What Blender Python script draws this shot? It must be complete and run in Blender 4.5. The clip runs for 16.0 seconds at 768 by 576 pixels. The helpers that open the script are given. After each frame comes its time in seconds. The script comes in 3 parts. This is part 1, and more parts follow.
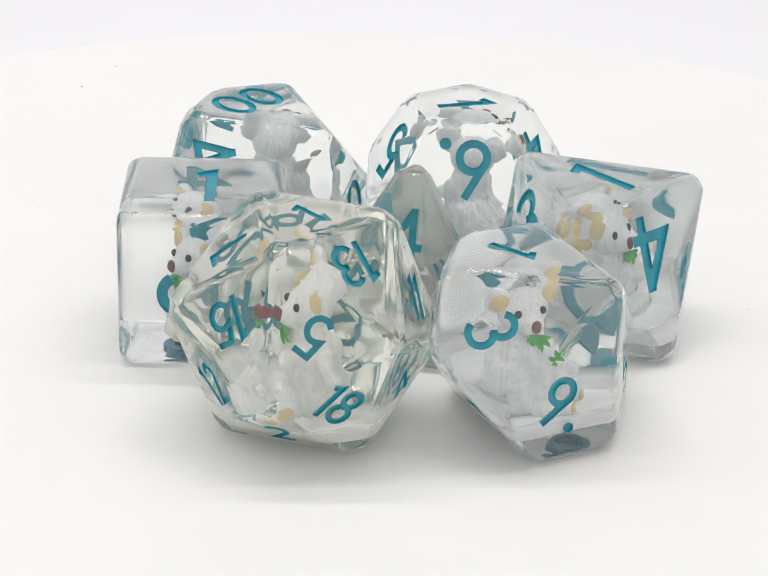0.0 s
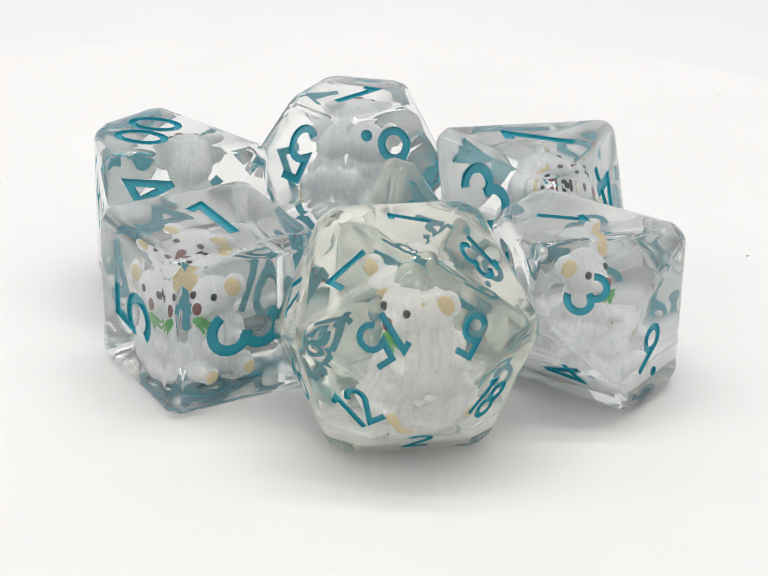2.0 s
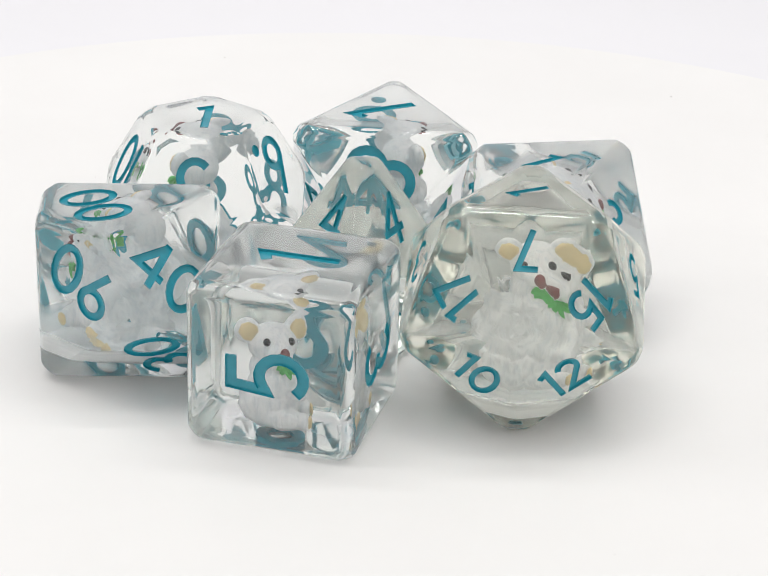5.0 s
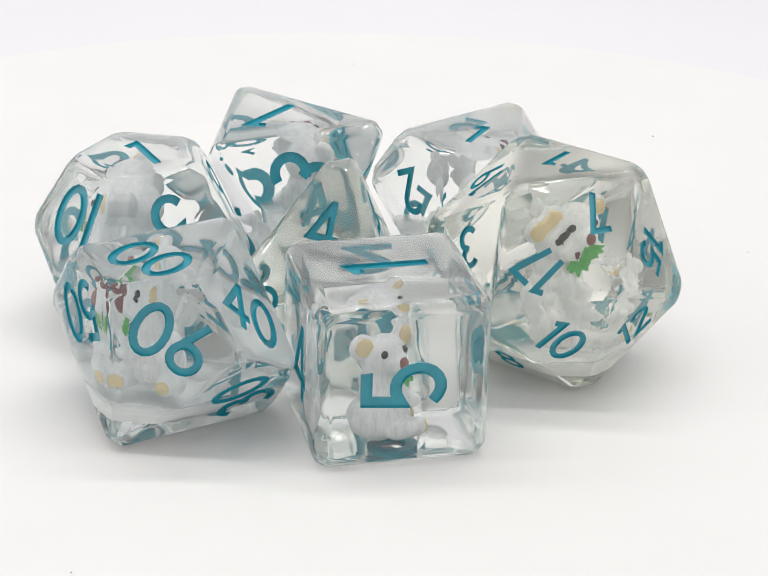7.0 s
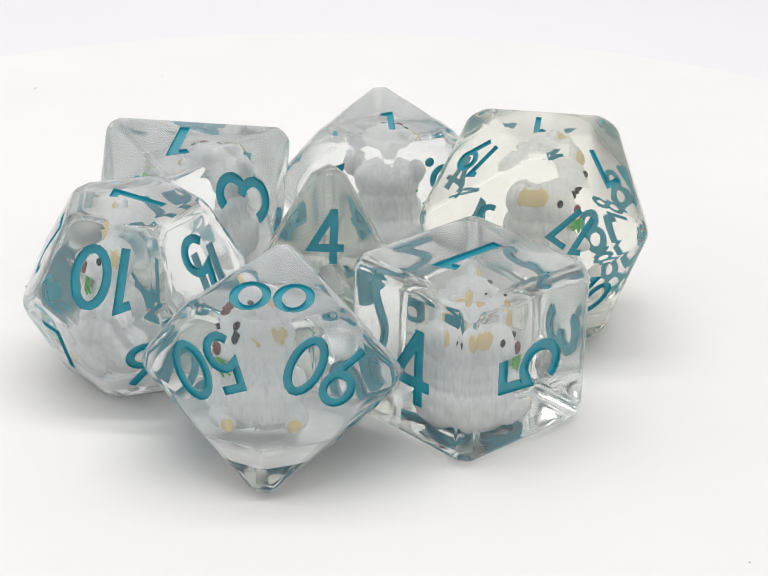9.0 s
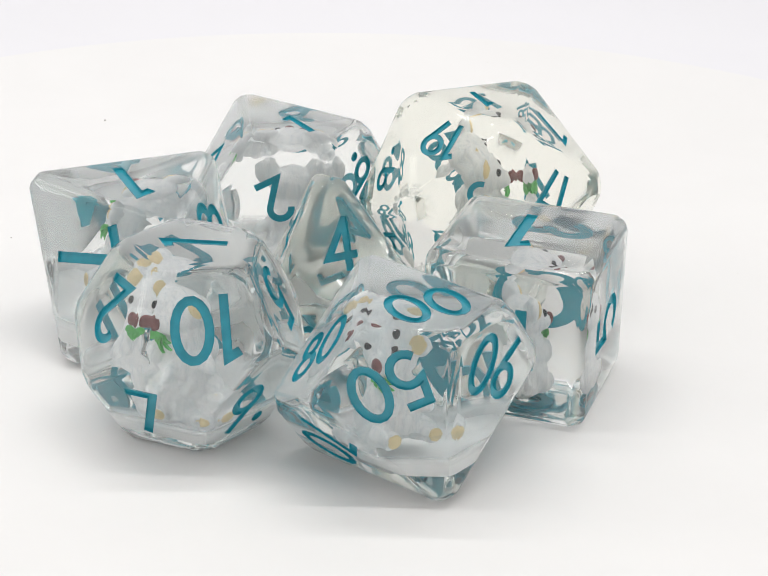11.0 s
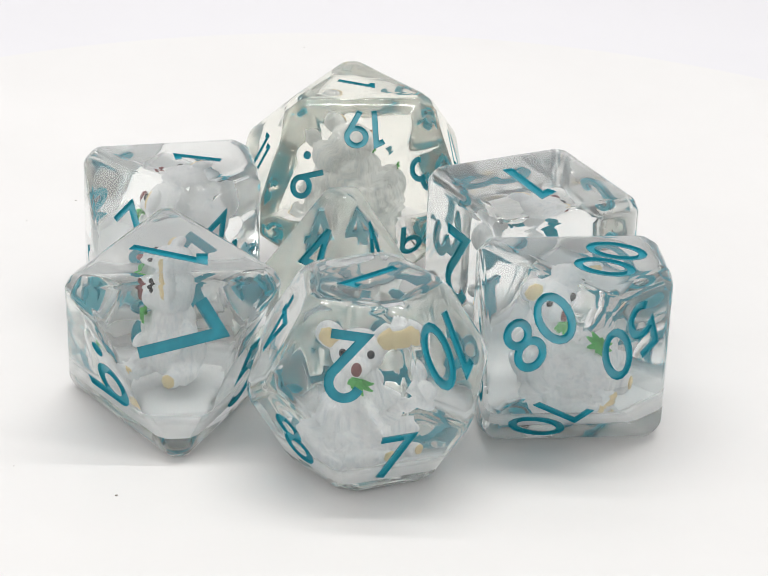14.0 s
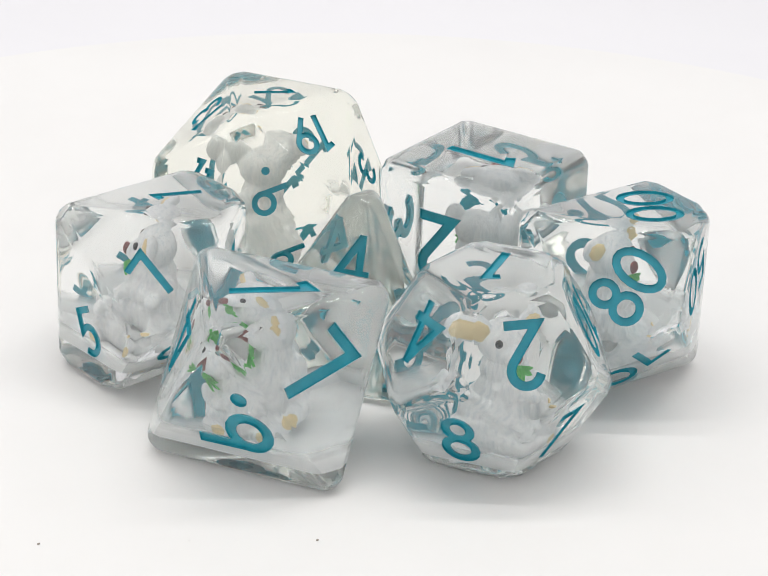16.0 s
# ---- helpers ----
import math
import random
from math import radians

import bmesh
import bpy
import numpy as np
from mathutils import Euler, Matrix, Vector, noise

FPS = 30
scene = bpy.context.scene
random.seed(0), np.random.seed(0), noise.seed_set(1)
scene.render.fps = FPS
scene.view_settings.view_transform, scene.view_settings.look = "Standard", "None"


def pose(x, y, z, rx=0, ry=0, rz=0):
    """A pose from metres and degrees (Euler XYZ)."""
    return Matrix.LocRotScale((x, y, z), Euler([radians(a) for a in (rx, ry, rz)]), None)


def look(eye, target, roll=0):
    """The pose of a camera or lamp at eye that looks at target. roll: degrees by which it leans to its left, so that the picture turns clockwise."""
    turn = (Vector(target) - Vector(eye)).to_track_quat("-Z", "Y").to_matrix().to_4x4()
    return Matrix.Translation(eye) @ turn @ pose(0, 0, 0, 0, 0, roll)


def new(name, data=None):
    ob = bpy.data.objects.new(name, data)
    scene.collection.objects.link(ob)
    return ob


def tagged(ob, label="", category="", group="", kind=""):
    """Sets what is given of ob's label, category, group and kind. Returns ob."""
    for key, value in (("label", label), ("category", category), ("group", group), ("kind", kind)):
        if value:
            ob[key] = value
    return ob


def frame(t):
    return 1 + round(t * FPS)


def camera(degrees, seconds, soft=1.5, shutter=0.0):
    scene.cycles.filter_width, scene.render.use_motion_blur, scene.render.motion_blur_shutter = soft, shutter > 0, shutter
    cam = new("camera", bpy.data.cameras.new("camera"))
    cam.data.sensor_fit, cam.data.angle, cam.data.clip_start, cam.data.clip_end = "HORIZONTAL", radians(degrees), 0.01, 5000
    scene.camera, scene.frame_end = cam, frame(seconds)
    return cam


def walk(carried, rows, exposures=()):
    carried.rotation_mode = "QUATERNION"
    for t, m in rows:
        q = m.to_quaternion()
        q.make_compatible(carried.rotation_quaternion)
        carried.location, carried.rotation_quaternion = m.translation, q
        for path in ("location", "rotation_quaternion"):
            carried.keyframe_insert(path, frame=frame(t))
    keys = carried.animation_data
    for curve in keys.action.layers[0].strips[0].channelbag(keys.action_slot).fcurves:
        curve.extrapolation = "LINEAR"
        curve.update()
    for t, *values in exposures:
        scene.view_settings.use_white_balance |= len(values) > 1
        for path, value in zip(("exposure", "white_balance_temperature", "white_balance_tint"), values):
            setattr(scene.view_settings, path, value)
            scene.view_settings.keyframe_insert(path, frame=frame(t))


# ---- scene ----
import itertools

from mathutils import geometry

# everything is about a fifth of a metre across: a set of dice on a small turntable
UNIT = 0.2
TURN = 14.603           # degrees a second, counter-clockwise from above
cam = camera(18.79, 16.0, soft=1.0)
STAND = pose(0.00007, -UNIT, 0.4954 * UNIT, 90 - 24.920, 0, -0.364) @ pose(0, 0, 0, 0, 0, 1.61)
walk(cam, [(0, STAND), (16, STAND)])
scene.view_settings.exposure = 0.05
scene.cycles.max_bounces = 24
scene.cycles.transmission_bounces = 24

# ---------------------------------------------------------------- light
world = bpy.data.worlds.new("world")
scene.world = world
world.use_nodes = True
bg = world.node_tree.nodes["Background"]
bg.inputs["Color"].default_value = (1.0, 0.985, 0.97, 1)
bg.inputs["Strength"].default_value = 0.73


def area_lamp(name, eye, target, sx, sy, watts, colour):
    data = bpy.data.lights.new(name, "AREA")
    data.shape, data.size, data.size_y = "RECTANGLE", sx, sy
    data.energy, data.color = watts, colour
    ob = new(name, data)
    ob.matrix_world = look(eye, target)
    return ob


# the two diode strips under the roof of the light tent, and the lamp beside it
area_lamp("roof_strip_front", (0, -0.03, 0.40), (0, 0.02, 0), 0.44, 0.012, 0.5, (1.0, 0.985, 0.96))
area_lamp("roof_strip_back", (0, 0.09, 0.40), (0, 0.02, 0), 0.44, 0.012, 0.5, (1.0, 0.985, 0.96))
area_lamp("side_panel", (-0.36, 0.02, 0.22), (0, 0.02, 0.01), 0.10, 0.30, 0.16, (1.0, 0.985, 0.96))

# ---------------------------------------------------------------- materials


def material(name, colour, rough=0.5, metal=0.0, spec=0.5):
    m = bpy.data.materials.new(name)
    m.use_nodes = True
    b = m.node_tree.nodes["Principled BSDF"]
    b.inputs["Base Color"].default_value = (*colour, 1)
    b.inputs["Roughness"].default_value = rough
    b.inputs["Metallic"].default_value = metal
    b.inputs["Specular IOR Level"].default_value = spec
    return m


def node(m, kind, **inputs):
    n = m.node_tree.nodes.new(kind)
    for k, v in inputs.items():
        n.inputs[k].default_value = v
    return n


def mottled(m, colour_a, colour_b, scale, bump=0.0, bump_scale=None, stretch=(1, 1, 1)):
    """Vary a material's colour between two tones and give it fine relief."""
    links = m.node_tree.links
    b = m.node_tree.nodes["Principled BSDF"]
    co = node(m, "ShaderNodeTexCoord")
    mp = node(m, "ShaderNodeMapping", Scale=stretch)
    links.new(co.outputs["Object"], mp.inputs["Vector"])
    n1 = node(m, "ShaderNodeTexNoise", Scale=scale, Detail=5.0, Roughness=0.6)
    links.new(mp.outputs["Vector"], n1.inputs["Vector"])
    ramp = node(m, "ShaderNodeValToRGB")
    ramp.color_ramp.elements[0].position, ramp.color_ramp.elements[1].position = 0.35, 0.68
    ramp.color_ramp.elements[0].color, ramp.color_ramp.elements[1].color = (*colour_a, 1), (*colour_b, 1)
    links.new(n1.outputs["Fac"], ramp.inputs["Fac"])
    links.new(ramp.outputs["Color"], b.inputs["Base Color"])
    if bump:
        n2 = node(m, "ShaderNodeTexNoise", Scale=bump_scale or scale * 3, Detail=4.0)
        links.new(mp.outputs["Vector"], n2.inputs["Vector"])
        bp = node(m, "ShaderNodeBump", Strength=bump, Distance=0.0002)
        links.new(n2.outputs["Fac"], bp.inputs["Height"])
        links.new(bp.outputs["Normal"], b.inputs["Normal"])
    return m


def resin(name, tint, haze, veil):
    """Clear cast resin with a faint milky veil."""
    m = bpy.data.materials.new(name)
    m.use_nodes = True
    t = m.node_tree
    t.nodes.remove(t.nodes["Principled BSDF"])
    g = node(m, "ShaderNodeBsdfGlass", Color=(*tint, 1), Roughness=0.02, IOR=1.5)
    a = node(m, "ShaderNodeBsdfTranslucent", Color=(*veil, 1))
    b = node(m, "ShaderNodeBsdfDiffuse", Color=(*veil, 1))
    soft = node(m, "ShaderNodeMixShader", Fac=0.5)
    out = node(m, "ShaderNodeMixShader")
    co = node(m, "ShaderNodeTexCoord")
    n1 = node(m, "ShaderNodeTexNoise", Scale=160.0, Detail=3.0)
    ramp = node(m, "ShaderNodeMapRange")
    for k, v in zip((1, 2, 3, 4), (0.3, 0.7, haze * 0.7, haze * 1.3)):
        ramp.inputs[k].default_value = v
    t.links.new(co.outputs["Object"], n1.inputs["Vector"])
    t.links.new(n1.outputs["Fac"], ramp.inputs[0])
    t.links.new(a.outputs[0], soft.inputs[1])
    t.links.new(b.outputs[0], soft.inputs[2])
    t.links.new(ramp.outputs[0], out.inputs[0])
    t.links.new(g.outputs[0], out.inputs[1])
    t.links.new(soft.outputs[0], out.inputs[2])
    t.links.new(out.outputs[0], t.nodes["Material Output"].inputs["Surface"])
    return m


RESIN = resin("clear_resin", (0.994, 1.0, 0.993), 0.07, (0.93, 0.94, 0.95))
RESIN_WARM = resin("warm_clear_resin", (0.995, 0.996, 0.962), 0.065, (0.93, 0.93, 0.87))
RESIN_HAZY = resin("hazy_warm_resin", (0.992, 1.0, 0.984), 0.12, (0.94, 0.95, 0.91))
PAINT = mottled(material("teal_paint", (0.0, 0.3, 0.39), 0.25, 0.0, 0.8), (0.003, 0.24, 0.33), (0.01, 0.32, 0.43), 700, 0.15, 2500)
paint_tree = PAINT.node_tree
paint_back = node(PAINT, "ShaderNodeBsdfTranslucent", Color=(0.1, 0.56, 0.63, 1))
paint_thin = node(PAINT, "ShaderNodeMixShader", Fac=0.24)
paint_tree.links.new(paint_tree.nodes["Principled BSDF"].outputs[0], paint_thin.inputs[1])
paint_tree.links.new(paint_back.outputs[0], paint_thin.inputs[2])
paint_tree.links.new(paint_thin.outputs[0], paint_tree.nodes["Material Output"].inputs["Surface"])
FUR = mottled(material("white_fur_paint", (0.85, 0.86, 0.87), 0.6), (0.76, 0.78, 0.8), (0.9, 0.9, 0.9), 10.0, 0.6, 17, (2.6, 2.6, 0.5))
FUR.node_tree.nodes["Color Ramp"].color_ramp.elements[0].position = 0.3
FUR.node_tree.nodes["Color Ramp"].color_ramp.elements[1].position = 0.52
for q in FUR.node_tree.nodes:
    if q.bl_idname == "ShaderNodeTexNoise":
        q.inputs["Detail"].default_value = 2.0
YELLOW = mottled(material("cream_yellow_paint", (0.86, 0.72, 0.42), 0.6), (0.8, 0.62, 0.32), (0.9, 0.78, 0.5), 600, 0.3)
BLACK = material("black_paint", (0.012, 0.012, 0.014), 0.3)
NOSE = mottled(material("brown_red_paint", (0.2, 0.06, 0.06), 0.45), (0.16, 0.05, 0.05), (0.28, 0.09, 0.08), 500, 0.2)
LEAF = mottled(material("leaf_green_paint", (0.1, 0.4, 0.1), 0.5), (0.06, 0.44, 0.08), (0.16, 0.62, 0.16), 500, 0.3)
DISC = mottled(material("white_disc", (0.82, 0.81, 0.81), 0.55), (0.75, 0.745, 0.74), (0.775, 0.77, 0.765), 30, 0.05, 900)
BACK = mottled(material("white_backdrop", (0.71, 0.71, 0.745), 0.8), (0.75, 0.747, 0.775), (0.77, 0.767, 0.795), 12)


def cloudy(name):
    """White scattering resin that thins out upwards."""
    m = bpy.data.materials.new(name)
    m.use_nodes = True
    t = m.node_tree
    t.nodes.remove(t.nodes["Principled BSDF"])
    a = node(m, "ShaderNodeBsdfTranslucent", Color=(0.985, 0.99, 0.99, 1))
    b = node(m, "ShaderNodeBsdfDiffuse", Color=(0.985, 0.99, 0.99, 1))
    c = node(m, "ShaderNodeBsdfTransparent")
    mix = node(m, "ShaderNodeMixShader", Fac=0.88)
    t.links.new(a.outputs[0], mix.inputs[1])
    t.links.new(b.outputs[0], mix.inputs[2])
    co = node(m, "ShaderNodeTexCoord")
    sep = node(m, "ShaderNodeSeparateXYZ")
    t.links.new(co.outputs["Generated"], sep.inputs[0])
    n1 = node(m, "ShaderNodeTexNoise", Scale=2.5, Detail=3.0)
    t.links.new(co.outputs["Generated"], n1.inputs["Vector"])
    add = node(m, "ShaderNodeMath")
    add.operation = "MULTIPLY_ADD"
    add.inputs[1].default_value = 0.5
    t.links.new(n1.outputs["Fac"], add.inputs[0])
    t.links.new(sep.outputs["Z"], add.inputs[2])
    ramp = node(m, "ShaderNodeMapRange")
    for k, v in zip((1, 2, 3, 4), (0.7, 1.25, 0.96, 0.0)):
        ramp.inputs[k].default_value = v
    t.links.new(add.outputs[0], ramp.inputs[0])
    out = node(m, "ShaderNodeMixShader")
    t.links.new(ramp.outputs[0], out.inputs[0])
    t.links.new(c.outputs[0], out.inputs[1])
    t.links.new(mix.outputs[0], out.inputs[2])
    t.links.new(out.outputs[0], t.nodes["Material Output"].inputs["Surface"])
    return m


CLOUDY = cloudy("cloudy_white_resin")
DUST = material("grey_dust", (0.3, 0.27, 0.24), 0.9)

# ---------------------------------------------------------------- shapes of dice
PHI = (1 + 5 ** 0.5) / 2


def hull_faces(points):
    """The plane faces of a convex solid: corner indices in order, outward normal, distance, centre."""
    v = np.array(points, float)
    faces, seen = [], set()
    for a, b, c in itertools.combinations(range(len(v)), 3):
        n = np.cross(v[b] - v[a], v[c] - v[a])
        if np.linalg.norm(n) < 1e-9:
            continue
        n = n / np.linalg.norm(n)
        d = n @ v[a]
        if d < 0:
            n, d = -n, -d
        s = v @ n - d
        if s.max() < 1e-6:
            f = tuple(np.where(abs(s) < 1e-6)[0])
            if f not in seen:
                seen.add(f)
                cen = v[list(f)].mean(0)
                u = v[f[0]] - cen
                u = u / np.linalg.norm(u)
                w = np.cross(n, u)
                order = sorted(f, key=lambda i: math.atan2((v[i] - cen) @ w, (v[i] - cen) @ u))
                faces.append((order, n, d, cen))
    return v, faces


def solid(kind):
    """A die's solid with inradius 1, lying on its first face."""
    signs = (1, -1)
    if kind == "d4":
        v = [(1, 1, 1), (1, -1, -1), (-1, 1, -1), (-1, -1, 1)]
    elif kind == "d6":
        v = list(itertools.product((-1, 1), repeat=3))
    elif kind == "d8":
        v = [s * np.eye(3)[i] for i in range(3) for s in signs]
    elif kind == "d20":
        v = [np.roll((0, a, b * PHI), k) for a in signs for b in signs for k in range(3)]
    elif kind == "d12":
        v = list(itertools.product((-1, 1), repeat=3))
        v += [np.roll((0, a / PHI, b * PHI), k) for a in signs for b in signs for k in range(3)]
    else:
        h = (1 - math.cos(math.pi / 5)) / (1 + math.cos(math.pi / 5))
        v = [(0, 0, 1), (0, 0, -1)]
        v += [(math.cos(math.pi * k / 5), math.sin(math.pi * k / 5), h * (-1) ** k) for k in range(10)]
    v, f = hull_faces(v)
    v, f = hull_faces(v / f[0][2])
    c3 = -f[0][1]
    x3 = v[0] - v[1] if kind == "d10" else v[f[0][0][0]]
    x3 = x3 - c3 * (x3 @ c3)
    x3 = x3 / np.linalg.norm(x3)
    return hull_faces(v @ np.stack([x3, np.cross(c3, x3), c3]).T)


def unit(a):
    return a / np.linalg.norm(a)


# strokes of the numerals in a box one high, centred: points and whether closed


def arc(cx, cy, rx, ry, a0, a1, n=14):
    return [(cx + rx * math.cos(radians(a0 + (a1 - a0) * i / n)), cy + ry * math.sin(radians(a0 + (a1 - a0) * i / n))) for i in range(n + 1)]


GLYPHS = {
    "0": (0.62, [(arc(0, 0, 0.255, 0.44, 0, 340, 17), True)]),
    "1": (0.34, [([(-0.14, 0.335), (0.05, 0.43), (0.05, -0.5)], False)]),
    "2": (0.58, [(arc(0, 0.22, 0.225, 0.22, 165, -35, 12) + [(-0.21, -0.44), (0.28, -0.44)], False)]),
    "3": (0.56, [(arc(-0.02, 0.215, 0.215, 0.225, 150, -80, 12), False), (arc(-0.02, -0.2, 0.245, 0.24, 85, -150, 13), False)]),
    "4": (0.66, [([(0.3, -0.22), (-0.27, -0.22), (0.12, 0.42)], False), ([(0.12, 0.47), (0.12, -0.5)], False)]),
    "5": (0.56, [([(0.21, 0.44), (-0.15, 0.44), (-0.19, 0.03)] + arc(-0.01, -0.17, 0.245, 0.27, 125, -140, 13), False)]),
    "6": (0.6, [(arc(0, -0.2, 0.235, 0.24, 0, 340, 17), True), ([(-0.205, -0.1), (0.13, 0.5)], False)]),
    "7": (0.56, [([(-0.25, 0.44), (0.2, 0.44), (-0.1, -0.5)], False)]),
    "8": (0.56, [(arc(0, 0.235, 0.19, 0.205, 0, 340, 17), True), (arc(0, -0.215, 0.23, 0.225, 0, 340, 17), True)]),
    "9": (0.6, [(arc(0, 0.2, 0.235, 0.24, 0, 340, 17), True), ([(0.205, 0.1), (-0.13, -0.5)], False)]),
    ".": (0.24, [(arc(0, -0.42, 0.05, 0.05, 0, 330, 11), True)]),
}


def outline(points, closed, width):
    """The edge rings of a stroke of that width."""
    p = np.array(points)
    k = len(p)
    left, right = [], []
    for i in range(k):
        if closed:
            a, b = p[i - 1], p[(i + 1) % k]
            d1, d2 = unit(p[i] - a), unit(b - p[i])
        else:
            d1 = unit(p[i] - p[i - 1]) if i else unit(p[1] - p[0])
            d2 = unit(p[i + 1] - p[i]) if i < k - 1 else d1
        n1, n2 = np.array((-d1[1], d1[0])), np.array((-d2[1], d2[0]))
        m = unit(n1 + n2)
        m = m * (width / 2) / max(0.45, m @ n1)
        left.append(p[i] + m)
        right.append(p[i] - m)
    return [left, right] if closed else [left + right[::-1]]


def inside(q, ring):
    odd = False
    x, y = q
    for (x0, y0), (x1, y1) in zip(ring, ring[1:] + ring[:1]):
        if (y0 > y) != (y1 > y) and x < (x1 - x0) * (y - y0) / (y1 - y0) + x0:
            odd = not odd
    return odd


def numeral_shapes(text, cu, cw, angle, height, stroke=0.125):
    """Strokes of a number on a face: each a list of rings, filled even-odd."""
    total = sum(GLYPHS[c][0] for c in text) + 0.06 * (len(text) - 1)
    x = -total / 2
    ca, sa = math.cos(angle), math.sin(angle)
    shapes = []
    for c in text:
        adv, strokes = GLYPHS[c]
        for pts, closed in strokes:
            rings = outline(pts, closed, 0.1 if c == "." else stroke)
            if c == ".":
                rings = rings[1:] if np.ptp(np.array(rings[1])[:, 0]) > np.ptp(np.array(rings[0])[:, 0]) else rings[:1]
            out = []
            for ring in rings:
                out.append([(cu + height * (ca * (px + x + adv / 2) - sa * py), cw + height * (sa * (px + x + adv / 2) + ca * py)) for px, py in ring])
            shapes.append(out)
        x += adv + 0.06
    return shapes


def mesh_object(name, verts, faces, mats, parent=None, label="", normals=None, smooth=True):
    me = bpy.data.meshes.new(name)
    me.from_pydata([tuple(map(float, q)) for q in verts], [], faces)
    for m in mats:
        me.materials.append(m)
    if smooth:
        me.polygons.foreach_set("use_smooth", [True] * len(me.polygons))
    if normals is not None:
        me.normals_split_custom_set_from_vertices([tuple(map(float, q)) for q in normals])
    me.update()
    ob = new(name, me)
    if parent:
        ob.parent = parent
    if label:
        ob["label"] = label
    return ob


def cut_corners(v, faces, r_in, round_corner):
    """The solid with every corner cut off as far as a ball of that radius would round it; its old faces first."""
    points = []
    for i, p in enumerate(v):
        far = np.linalg.norm(p)
        m, h = p / far, round_corner * (far / r_in - 1)
        near = {j for f in faces for a, j in zip(f[0], f[0][1:] + f[0][:1]) if a == i} | {a for f in faces for a, j in zip(f[0], f[0][1:] + f[0][:1]) if j == i}
        for j in near:
            points.append(p + (v[j] - p) * h / (m @ (p - v[j])))
    points, cut = hull_faces(np.array(points) / r_in)
    old = [max(cut, key=lambda g: g[1] @ f[1]) for f in faces]
    rest = [g for g in cut if max(g[1] @ f[1] for f in faces) < 0.9999]
    return points * r_in, old + rest


